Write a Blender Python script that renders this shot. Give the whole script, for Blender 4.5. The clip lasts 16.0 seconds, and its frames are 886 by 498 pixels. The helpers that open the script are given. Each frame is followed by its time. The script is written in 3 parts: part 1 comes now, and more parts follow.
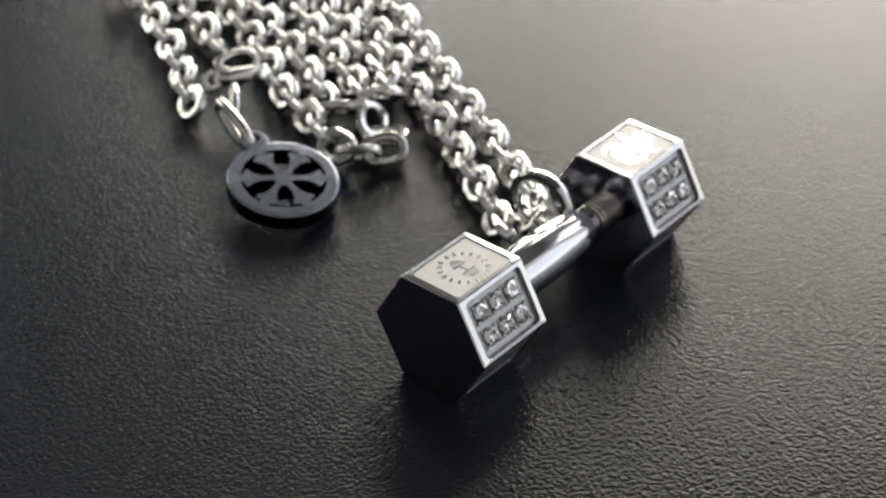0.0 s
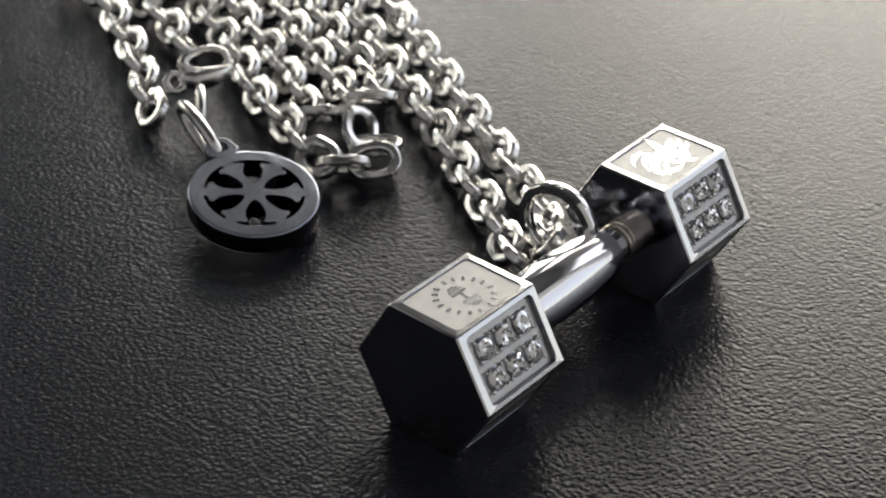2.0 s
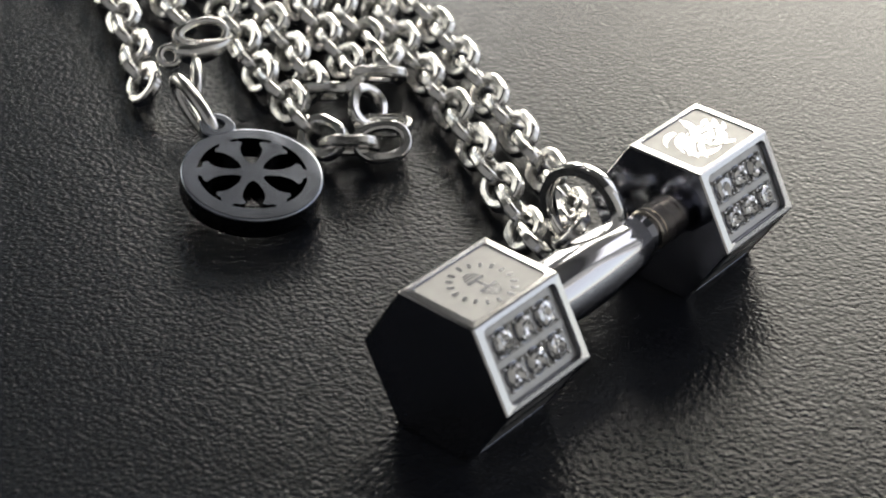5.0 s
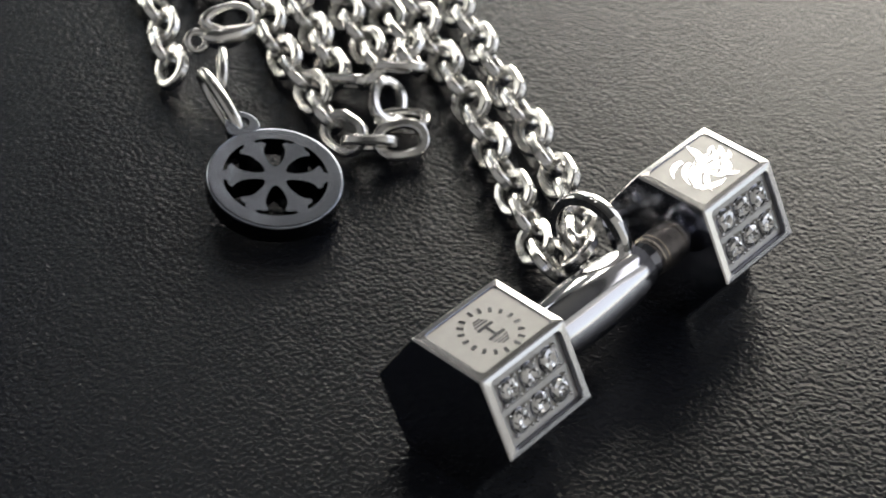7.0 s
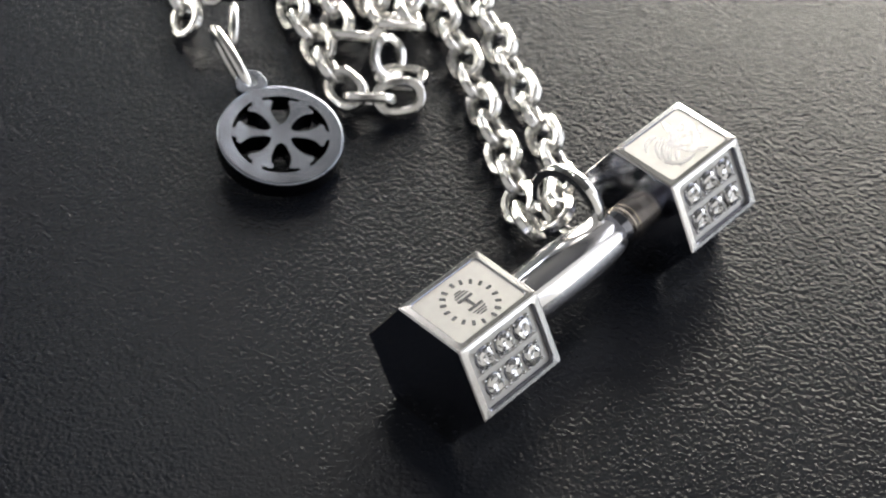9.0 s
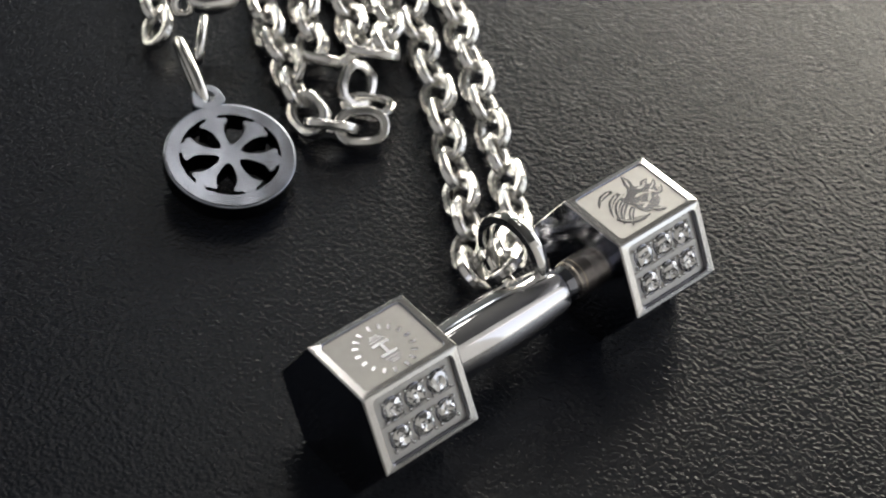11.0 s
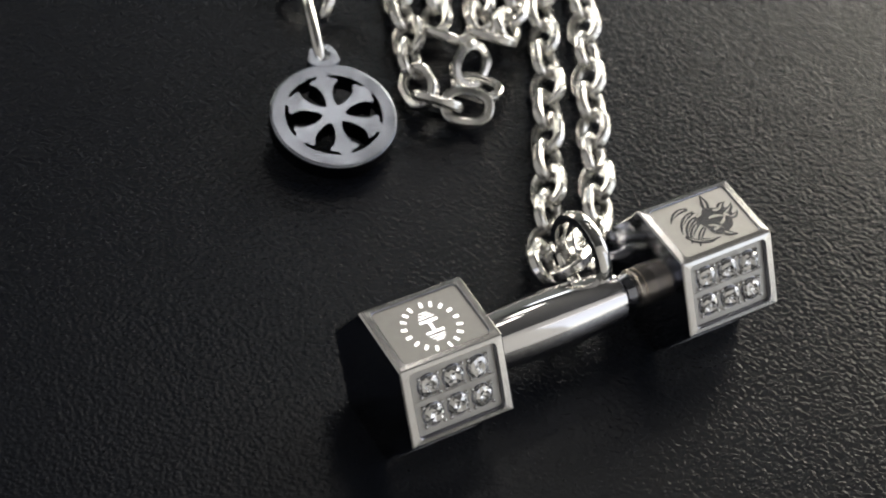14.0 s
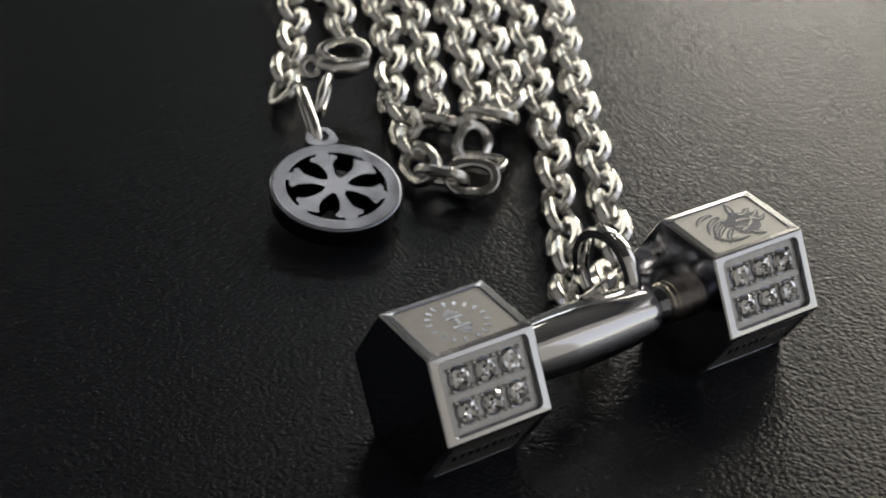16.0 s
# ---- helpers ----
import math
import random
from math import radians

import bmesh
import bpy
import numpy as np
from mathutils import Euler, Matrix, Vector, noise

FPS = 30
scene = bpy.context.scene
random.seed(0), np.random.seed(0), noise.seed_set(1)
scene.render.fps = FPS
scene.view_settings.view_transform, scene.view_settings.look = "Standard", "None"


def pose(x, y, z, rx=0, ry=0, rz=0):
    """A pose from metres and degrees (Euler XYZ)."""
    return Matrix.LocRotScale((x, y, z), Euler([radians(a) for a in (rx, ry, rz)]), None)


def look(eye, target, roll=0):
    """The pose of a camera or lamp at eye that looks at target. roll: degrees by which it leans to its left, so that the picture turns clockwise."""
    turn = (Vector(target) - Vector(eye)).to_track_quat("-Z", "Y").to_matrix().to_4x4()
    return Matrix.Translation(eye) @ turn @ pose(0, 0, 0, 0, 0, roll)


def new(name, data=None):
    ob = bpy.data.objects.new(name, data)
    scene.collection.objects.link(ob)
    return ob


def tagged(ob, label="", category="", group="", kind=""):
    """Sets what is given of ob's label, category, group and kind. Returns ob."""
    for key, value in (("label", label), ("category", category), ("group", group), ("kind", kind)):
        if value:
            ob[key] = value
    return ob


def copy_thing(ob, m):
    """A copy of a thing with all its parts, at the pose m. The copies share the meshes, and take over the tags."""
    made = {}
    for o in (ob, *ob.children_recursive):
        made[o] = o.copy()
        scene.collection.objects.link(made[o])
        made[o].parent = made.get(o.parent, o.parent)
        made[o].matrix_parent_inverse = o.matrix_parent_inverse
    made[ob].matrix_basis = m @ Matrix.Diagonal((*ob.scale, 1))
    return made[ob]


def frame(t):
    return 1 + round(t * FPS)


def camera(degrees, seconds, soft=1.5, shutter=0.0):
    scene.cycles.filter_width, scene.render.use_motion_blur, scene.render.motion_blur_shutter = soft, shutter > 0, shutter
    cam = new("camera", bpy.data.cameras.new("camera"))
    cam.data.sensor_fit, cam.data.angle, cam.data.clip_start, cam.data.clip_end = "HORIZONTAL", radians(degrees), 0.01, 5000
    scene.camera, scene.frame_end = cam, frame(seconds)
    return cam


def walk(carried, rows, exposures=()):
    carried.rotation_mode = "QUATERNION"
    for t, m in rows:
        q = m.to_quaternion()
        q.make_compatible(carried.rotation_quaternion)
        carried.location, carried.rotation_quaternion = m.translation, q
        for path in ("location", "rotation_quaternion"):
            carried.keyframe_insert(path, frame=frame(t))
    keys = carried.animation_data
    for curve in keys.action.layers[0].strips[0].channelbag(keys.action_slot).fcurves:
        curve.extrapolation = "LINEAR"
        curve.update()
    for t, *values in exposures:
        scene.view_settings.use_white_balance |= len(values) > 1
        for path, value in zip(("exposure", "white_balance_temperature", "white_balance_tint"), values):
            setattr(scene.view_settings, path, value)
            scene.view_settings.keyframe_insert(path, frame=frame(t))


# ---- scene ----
cam = camera(27.0, 16.0, soft=1.9)
cam.data.dof.use_dof, cam.data.dof.focus_distance, cam.data.dof.aperture_fstop = True, 0.168, 60.0
PATH = [
    (0, (-0.13577, -0.09720, 0.12586), (-0.02917, -0.00905, 0.02704), 0.45),
    (0.5, (-0.13423, -0.09615, 0.12536), (-0.02680, -0.00808, 0.02735), 0.52),
    (1, (-0.12726, -0.09145, 0.11943), (-0.01955, -0.00240, 0.02265), 0.47),
    (1.5, (-0.12002, -0.08572, 0.11238), (-0.01232, 0.00366, 0.01589), 0.53),
    (2, (-0.11554, -0.08154, 0.10455), (-0.00720, 0.00881, 0.00968), 0.72),
    (2.5, (-0.11236, -0.07825, 0.09755), (-0.00275, 0.01291, 0.00495), 0.73),
    (3, (-0.11053, -0.07603, 0.09323), (-0.00012, 0.01512, 0.00158), 0.67),
    (3.5, (-0.10815, -0.07452, 0.09200), (0.00201, 0.01686, 0.00026), 0.68),
    (3.7, (-0.10827, -0.07422, 0.09134), (0.00202, 0.01745, 0.00006), 0.62),
    (6, (-0.10676, -0.07296, 0.10236), (-0.00135, 0.01574, 0.00276), 2.13),
    (6.5, (-0.10554, -0.07130, 0.10866), (-0.00280, 0.01564, 0.00480), 2.23),
    (7, (-0.10295, -0.06935, 0.11609), (-0.00411, 0.01465, 0.00619), 2.58),
    (7.5, (-0.10216, -0.06861, 0.12136), (-0.00652, 0.01208, 0.00629), 3.28),
    (8, (-0.10187, -0.07027, 0.12880), (-0.01016, 0.00755, 0.00867), 3.67),
    (8.5, (-0.10203, -0.07214, 0.13473), (-0.01256, 0.00522, 0.01262), 3.51),
    (9, (-0.10254, -0.07264, 0.13601), (-0.01302, 0.00523, 0.01425), 3.42),
    (9.5, (-0.10103, -0.07423, 0.13357), (-0.01125, 0.00568, 0.01334), 3.09),
    (9.7, (-0.09905, -0.07539, 0.13159), (-0.00956, 0.00572, 0.01195), 3.12),
    (11.8, (-0.07952, -0.08119, 0.13073), (-0.00287, 0.00691, 0.00719), 7.52),
    (12, (-0.07797, -0.08254, 0.13186), (-0.00470, 0.00383, 0.00509), 8.36),
    (12.5, (-0.07683, -0.08414, 0.13857), (-0.00632, 0.00498, 0.01213), 8.75),
    (13, (-0.07733, -0.08452, 0.14051), (-0.00861, 0.00496, 0.01334), 9.39),
    (13.5, (-0.07783, -0.08444, 0.14101), (-0.00952, 0.00641, 0.01459), 9.14),
    (14, (-0.07863, -0.08576, 0.13709), (-0.00951, 0.00742, 0.01283), 8.88),
    (14.5, (-0.08094, -0.09369, 0.12475), (-0.00959, 0.00998, 0.01046), 5.98),
    (15, (-0.08377, -0.09897, 0.11720), (-0.00869, 0.00902, 0.00949), 5.27),
    (15.5, (-0.08547, -0.10271, 0.11285), (-0.00652, 0.00882, 0.01170), 4.76),
    (16, (-0.08854, -0.10131, 0.10242), (-0.00658, 0.01452, 0.00879), 3.43),
]
EXPOSURES = [(0, 0.34, 6500, 11.5), (1, 0.17, 6500, 11.5), (2, 0.09, 6500, 11.5), (3.0, 0.0, 6500, 11.5), (6, 0.04, 6500, 11.5), (7, 0.24, 6500, 11.5), (8, 0.5, 6500, 11.5), (8.5, 0.6, 6500, 12), (9, 1.12, 6500, 12), (9.7, 1.03, 6550, 12),
             (11.8, 0.36, 6700, 11), (12.6, 0.68, 6750, 11), (14, 0.48, 6750, 11), (15, 0.27, 6800, 11.5), (15.5, 0.26, 6825, 11.5), (16, -0.31, 6850, 11.5)]
walk(cam, [(t, look(eye, target, roll)) for t, eye, target, roll in PATH], EXPOSURES)
# ---------------------------------------------------------------- light
world = bpy.data.worlds.new("sky")
scene.world = world
world.use_nodes = True
wn = world.node_tree
sky = wn.nodes.new("ShaderNodeTexSky")
sky.sky_type = "NISHITA"
sky.sun_disc = False
sky.sun_elevation, sky.sun_rotation = radians(35), radians(60)
wn.links.new(sky.outputs[0], wn.nodes["Background"].inputs[0])
wn.nodes["Background"].inputs[1].default_value = 0.08


def area_lamp(name, m, sx, sy, watts, colour):
    data = bpy.data.lights.new(name, "AREA")
    data.shape, data.size, data.size_y = "RECTANGLE", sx, sy
    data.energy, data.color = watts, colour
    ob = new(name, data)
    ob.matrix_world = m
    return ob


# daylight that falls in through the window of the east wall
WIN_Y0, WIN_Y1, WIN_Z0, WIN_Z1, WALL_X = 0.20, 1.08, 0.12, 1.14, 1.60
area_lamp("window_daylight", look((WALL_X + 0.04, (WIN_Y0 + WIN_Y1) / 2, (WIN_Z0 + WIN_Z1) / 2),
          (0, 0, 0.35)), WIN_Y1 - WIN_Y0 - 0.02, WIN_Z1 - WIN_Z0 - 0.02, 16.8, (1.0, 0.955, 0.82))
# a second, lower window beside it
WB_Y0, WB_Y1, WB_Z0, WB_Z1 = 1.24, 1.82, 0.06, 1.00
area_lamp("window_daylight", look((WALL_X + 0.04, (WB_Y0 + WB_Y1) / 2, (WB_Z0 + WB_Z1) / 2), (0, 0, 0.3)),
          WB_Y1 - WB_Y0 - 0.02, WB_Z1 - WB_Z0 - 0.02, 11.2, (1.0, 0.97, 0.88))
# a small fanlight over the first window
WG_Y0, WG_Y1, WG_Z0, WG_Z1 = 0.86, 1.16, 1.20, 1.53
area_lamp("window_daylight", look((WALL_X + 0.04, (WG_Y0 + WG_Y1) / 2, (WG_Z0 + WG_Z1) / 2), (0, 0, 0.3)),
          WG_Y1 - WG_Y0 - 0.02, WG_Z1 - WG_Z0 - 0.02, 1.4, (1.0, 0.965, 0.86))
# a wide low window in the wall behind the viewer
WC_X0, WC_X1, WC_Z0, WC_Z1, SOUTH_Y = 0.50, 1.45, 0.02, 1.0, -0.9
area_lamp("window_daylight", look(((WC_X0 + WC_X1) / 2, SOUTH_Y - 0.04, (WC_Z0 + WC_Z1) / 2), ((WC_X0 + WC_X1) / 2, 1.0, (WC_Z0 + WC_Z1) / 2)),
          WC_X1 - WC_X0 - 0.02, WC_Z1 - WC_Z0 - 0.02, 1.7, (1.0, 0.97, 0.94))
# a tall window in the east wall, beside the viewer
WE_Y0, WE_Y1, WE_Z0, WE_Z1 = -0.80, 0.02, 0.10, 1.50
area_lamp("window_daylight", look((WALL_X + 0.04, (WE_Y0 + WE_Y1) / 2, (WE_Z0 + WE_Z1) / 2), (0, (WE_Y0 + WE_Y1) / 2, (WE_Z0 + WE_Z1) / 2)),
          WE_Y1 - WE_Y0 - 0.02, WE_Z1 - WE_Z0 - 0.02, 4.0, (0.98, 0.97, 1.0))
# a low window in the far wall, warm evening light
WD_X0, WD_X1, WD_Z0, WD_Z1, NORTH_Y = -0.62, 0.40, 0.06, 0.70, 1.9
area_lamp("window_daylight", look(((WD_X0 + WD_X1) / 2, NORTH_Y + 0.04, (WD_Z0 + WD_Z1) / 2), ((WD_X0 + WD_X1) / 2, 0.0, (WD_Z0 + WD_Z1) / 2)),
          WD_X1 - WD_X0 - 0.02, WD_Z1 - WD_Z0 - 0.02, 3.0, (1.0, 0.94, 0.78))
# added cool fill for the desk's sheen, in a made-up high window, far wall
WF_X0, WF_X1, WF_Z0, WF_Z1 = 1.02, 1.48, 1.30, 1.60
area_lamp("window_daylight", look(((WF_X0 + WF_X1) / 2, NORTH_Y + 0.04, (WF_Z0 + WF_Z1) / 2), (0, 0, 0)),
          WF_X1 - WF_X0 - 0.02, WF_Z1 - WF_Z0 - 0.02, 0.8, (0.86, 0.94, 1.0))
LAMP_AT, LAMP_R, LAMP_GLOW = (0.81, 1.13, 1.62), 0.13, 3.2
# place of an added ceiling light that brightens the medallion; no such lamp known
MEDAL_FILL_AT = (0.55, 0.66)

# ---------------------------------------------------------------- materials


def mat(name):
    m = bpy.data.materials.new(name)
    m.use_nodes = True
    return m, m.node_tree, m.node_tree.nodes["Principled BSDF"]


def node(nt, kind, **inputs):
    n = nt.nodes.new(kind)
    for key, value in inputs.items():
        n.inputs[key.replace("_", " ")].default_value = value
    return n


def coords(nt, scale=1.0, space="Object"):
    tc = nt.nodes.new("ShaderNodeTexCoord")
    mp = nt.nodes.new("ShaderNodeMapping")
    mp.inputs["Scale"].default_value = (scale, scale, scale)
    nt.links.new(tc.outputs[space], mp.inputs[0])
    return mp.outputs[0]


def ramp(nt, src, lo, hi, a, b):
    n = nt.nodes.new("ShaderNodeMapRange")
    n.inputs[1].default_value, n.inputs[2].default_value = lo, hi
    n.inputs[3].default_value, n.inputs[4].default_value = a, b
    nt.links.new(src, n.inputs[0])
    return n.outputs[0]


def grained_black():
    """Black moulded surface with a fine leather grain, pebbles about 0.7 mm."""
    m, nt, p = mat("grained_black")
    c = coords(nt)
    p.inputs["Base Color"].default_value = (0.0078, 0.0094, 0.0138, 1)
    p.inputs["IOR"].default_value = 1.335
    warp = node(nt, "ShaderNodeTexNoise", Scale=1400.0, Detail=2.0)
    nt.links.new(c, warp.inputs["Vector"])
    mix = nt.nodes.new("ShaderNodeVectorMath")
    mix.operation = "MULTIPLY_ADD"
    nt.links.new(warp.outputs["Color"], mix.inputs[0])
    mix.inputs[1].default_value = (0.0003, 0.0003, 0.0)
    nt.links.new(c, mix.inputs[2])
    grain = node(nt, "ShaderNodeTexNoise", Scale=2350.0, Detail=2.0, Roughness=0.5)
    nt.links.new(mix.outputs[0], grain.inputs["Vector"])
    cells = nt.nodes.new("ShaderNodeTexVoronoi")
    cells.feature = "SMOOTH_F1"
    cells.inputs["Scale"].default_value = 2050.0
    cells.inputs["Smoothness"].default_value = 0.6
    nt.links.new(mix.outputs[0], cells.inputs["Vector"])
    add = nt.nodes.new("ShaderNodeMath")
    add.operation = "MULTIPLY_ADD"
    nt.links.new(cells.outputs["Distance"], add.inputs[0])
    add.inputs[1].default_value = -0.7
    nt.links.new(grain.outputs[0], add.inputs[2])
    bump = node(nt, "ShaderNodeBump", Strength=0.6, Distance=0.00012)
    nt.links.new(add.outputs[0], bump.inputs["Height"])
    nt.links.new(bump.outputs[0], p.inputs["Normal"])
    wear = node(nt, "ShaderNodeTexNoise", Scale=28.0, Detail=5.0)
    nt.links.new(c, wear.inputs["Vector"])
    nt.links.new(ramp(nt, wear.outputs[0], 0.3, 0.7, 0.235, 0.262), p.inputs["Roughness"])
    return m


def steel(name, colour, rough, scratch=0.0, scale=2500.0, swell=0.0):
    m, nt, p = mat(name)
    c = coords(nt)
    p.inputs["Base Color"].default_value = (*colour, 1)
    p.inputs["Metallic"].default_value = 1.0
    wear = node(nt, "ShaderNodeTexNoise", Scale=scale * 0.15, Detail=4.0)
    nt.links.new(c, wear.inputs["Vector"])
    nt.links.new(ramp(nt, wear.outputs[0], 0.3, 0.75, rough * 0.88, rough * 1.15), p.inputs["Roughness"])
    if scratch:
        fine = node(nt, "ShaderNodeTexNoise", Scale=scale, Detail=3.0)
        nt.links.new(c, fine.inputs["Vector"])
        bump = node(nt, "ShaderNodeBump", Strength=scratch, Distance=0.00004)
        nt.links.new(fine.outputs[0], bump.inputs["Height"])
        nt.links.new(bump.outputs[0], p.inputs["Normal"])
    if swell:
        soft = node(nt, "ShaderNodeTexNoise", Scale=260.0, Detail=1.0)
        nt.links.new(c, soft.inputs["Vector"])
        bump = node(nt, "ShaderNodeBump", Strength=swell, Distance=0.0006)
        nt.links.new(soft.outputs[0], bump.inputs["Height"])
        nt.links.new(bump.outputs[0], p.inputs["Normal"])
    return m


def paint(name, colour):
    m, nt, p = mat(name)
    c = coords(nt)
    n = node(nt, "ShaderNodeTexNoise", Scale=3.0, Detail=6.0)
    nt.links.new(c, n.inputs["Vector"])
    mixc = nt.nodes.new("ShaderNodeMix")
    mixc.data_type = "RGBA"
    mixc.inputs[6].default_value = (*[v * 0.92 for v in colour], 1)
    mixc.inputs[7].default_value = (*colour, 1)
    nt.links.new(n.outputs[0], mixc.inputs[0])
    nt.links.new(mixc.outputs[2], p.inputs["Base Color"])
    p.inputs["Roughness"].default_value = 0.7
    return m


def crystal():
    """Cut crystal with a silvered back."""
    m, nt, p = mat("crystal")
    p.inputs["Base Color"].default_value = (0.78, 0.775, 0.77, 1)
    p.inputs["Metallic"].default_value = 0.88
    p.inputs["Roughness"].default_value = 0.05
    p.inputs["IOR"].default_value = 2.2
    p.inputs["Coat Weight"].default_value = 0.6
    return m


def glow(name, colour, strength):
    m, nt, p = mat(name)
    p.inputs["Emission Color"].default_value = (*colour, 1)
    p.inputs["Emission Strength"].default_value = strength
    return m


M_DESK = grained_black()
M_POLISH = steel("polished_steel", (0.80, 0.79, 0.77), 0.07, 0.05)
M_HANDLE = steel("buffed_steel", (0.84, 0.83, 0.84), 0.09, 0.06)
M_HEAD = steel("ground_steel", (0.78, 0.77, 0.76), 0.15, 0.1)
M_CHAIN = steel("chain_steel", (0.88, 0.87, 0.845), 0.22, 0.12)
# darker copy of the medallion steel, shade and desk reflection put into its colour
M_MEDAL_SHADE = steel("shaded_gunmetal", (0.10, 0.10, 0.11), 0.16, 0.1)
M_SATIN = steel("satin_steel", (0.40, 0.396, 0.388), 0.52, 0.25, 9000.0)
M_SETTING = steel("bright_satin_steel", (0.56, 0.55, 0.535), 0.42, 0.2, 9000.0)
M_ENGRAVE = steel("engraved_steel", (0.78, 0.78, 0.81), 0.14, 0.1)
M_MEDAL = steel("brushed_gunmetal", (0.33, 0.355, 0.41), 0.24, 0.0, 1200.0, 0.2)
# steel darkened to paint in shade and dark reflections; also on the neck
M_DARKENED = steel("darkened_steel", (0.34, 0.35, 0.40), 0.11, 0.1)
M_COLLAR = steel("bronzed_steel", (0.88, 0.80, 0.70), 0.24, 0.1)
M_STONE = crystal()
M_WALL = paint("wall_paint", (0.74, 0.755, 0.79))
M_DARKWALL = paint("dark_wall_paint", (0.17, 0.19, 0.19))
M_GREYWALL = paint("grey_wall_paint", (0.42, 0.435, 0.47))
M_CEIL = paint("ceiling_paint", (0.065, 0.069, 0.076))
M_FLOOR = paint("floor_covering", (0.16, 0.13, 0.11))
M_TRIM = paint("white_trim", (0.75, 0.75, 0.74))
M_LAMP = glow("lamp_diffuser", (1.0, 0.98, 0.95), LAMP_GLOW)

# ---------------------------------------------------------------- mesh helpers
MM = 0.001


def mesh_from(bm, name, material, smooth=None):
    me = bpy.data.meshes.new(name)
    bm.to_mesh(me)
    bm.free()
    me.materials.append(material)
    if smooth is not None:
        me.shade_smooth()
        me.set_sharp_from_angle(angle=radians(smooth))
    return me


def part(name, bm, material, parent=None, label="", smooth=None):
    """Links a bmesh as one mesh object under a thing or under a part."""
    ob = new(name, mesh_from(bm, name, material, smooth))
    ob.parent = parent
    return tagged(ob, label)


def thing(name, label, category, m=Matrix(), group="", kind=""):
    ob = new(name)
    ob.empty_display_size = 0.005
    ob.matrix_world = m
    return tagged(ob, label, category, group, kind)


def box(bm, x0, x1, y0, y1, z0, z1, bevel=0.0):
    got = bmesh.ops.create_cube(bm, size=1.0, matrix=Matrix.LocRotScale(
        ((x0 + x1) / 2, (y0 + y1) / 2, (z0 + z1) / 2), None, (x1 - x0, y1 - y0, z1 - z0)))
    if bevel:
        edges = list({e for v in got["verts"] for e in v.link_edges})
        bmesh.ops.bevel(bm, geom=edges, offset=bevel, segments=2, affect="EDGES", profile=0.5)
    return bm


def lathe(bm, profile, m, segs=64):
    """Turns a profile of (along, radius) pairs round the x axis."""
    rings = []
    for x, r in profile:
        if r < 1e-7:
            rings.append([bm.verts.new(m @ Vector((x, 0, 0)))])
        else:
            rings.append([bm.verts.new(m @ Vector((x, r * math.cos(a), r * math.sin(a))))
                          for a in (2 * math.pi * k / segs for k in range(segs))])
    for a, b in zip(rings, rings[1:]):
        for k in range(segs):
            q = [a[k % len(a)], a[(k + 1) % len(a)], b[(k + 1) % len(b)], b[k % len(b)]]
            q = list(dict.fromkeys(q))
            if len(q) > 2:
                bm.faces.new(q)
    bmesh.ops.recalc_face_normals(bm, faces=bm.faces)
    return bm


def tube(bm, points, profile, closed=True, scales=None, up=Vector((0, 0, 1))):
    """Sweeps a profile of (out, up) pairs along points that lie near a plane with normal up."""
    n = len(points)
    rings = []
    for k, p in enumerate(points):
        if closed:
            t = points[(k + 1) % n] - points[k - 1]
        else:
            t = points[min(k + 1, n - 1)] - points[max(k - 1, 0)]
        t.normalize()
        side = t.cross(up).normalized()
        lift = side.cross(t)
        s = scales[k] if scales else 1.0
        rings.append([bm.verts.new(p + side * (a * s) + lift * (b * s)) for a, b in profile])
    m = len(profile)
    for k in range(n if closed else n - 1):
        a, b = rings[k], rings[(k + 1) % n]
        for j in range(m):
            bm.faces.new((a[j], a[(j + 1) % m], b[(j + 1) % m], b[j]))
    if not closed:
        bm.faces.new(rings[0]), bm.faces.new(rings[-1])
    bmesh.ops.recalc_face_normals(bm, faces=bm.faces)
    return bm


def rounded(r, n=10, flat=1.0):
    return [(r * math.cos(2 * math.pi * k / n), r * flat * math.sin(2 * math.pi * k / n)) for k in range(n)]


# ---------------------------------------------------------------- room and desk
FLOOR_Z, CEIL_Z = -0.75, 1.70
X0, X1, Y0, Y1, TH = -1.2, WALL_X, -0.9, 1.9, 0.1


def structure(name, bm, material, label, category):
    return tagged(part(name, bm, material), label, category, kind="structure")


structure("floor", box(bmesh.new(), X0 - TH, X1 + TH, Y0 - TH, Y1 + TH, FLOOR_Z - TH, FLOOR_Z), M_FLOOR,
          "dark plain floor under the desk", "floor")
structure("ceiling", box(bmesh.new(), X0 - TH, X1 + TH, Y0 - TH, Y1 + TH, CEIL_Z, CEIL_Z + TH), M_CEIL,
          "plain grey painted ceiling", "ceiling")
structure("wall_west", box(bmesh.new(), X0 - TH, X0, Y0, Y1, FLOOR_Z, CEIL_Z), M_GREYWALL, "plain grey painted wall", "wall")
bm = bmesh.new()
box(bm, X0 - TH, WC_X0, Y0 - TH, Y0, FLOOR_Z, CEIL_Z)
box(bm, WC_X1, X1 + TH, Y0 - TH, Y0, FLOOR_Z, CEIL_Z)
box(bm, WC_X0, WC_X1, Y0 - TH, Y0, FLOOR_Z, WC_Z0)
box(bm, WC_X0, WC_X1, Y0 - TH, Y0, WC_Z1, CEIL_Z)
structure("wall_south", bm, M_WALL, "plain light grey painted wall with a wide low window", "wall")
bm = bmesh.new()
box(bm, X0 - TH, WD_X0, Y1, Y1 + TH, FLOOR_Z, CEIL_Z)
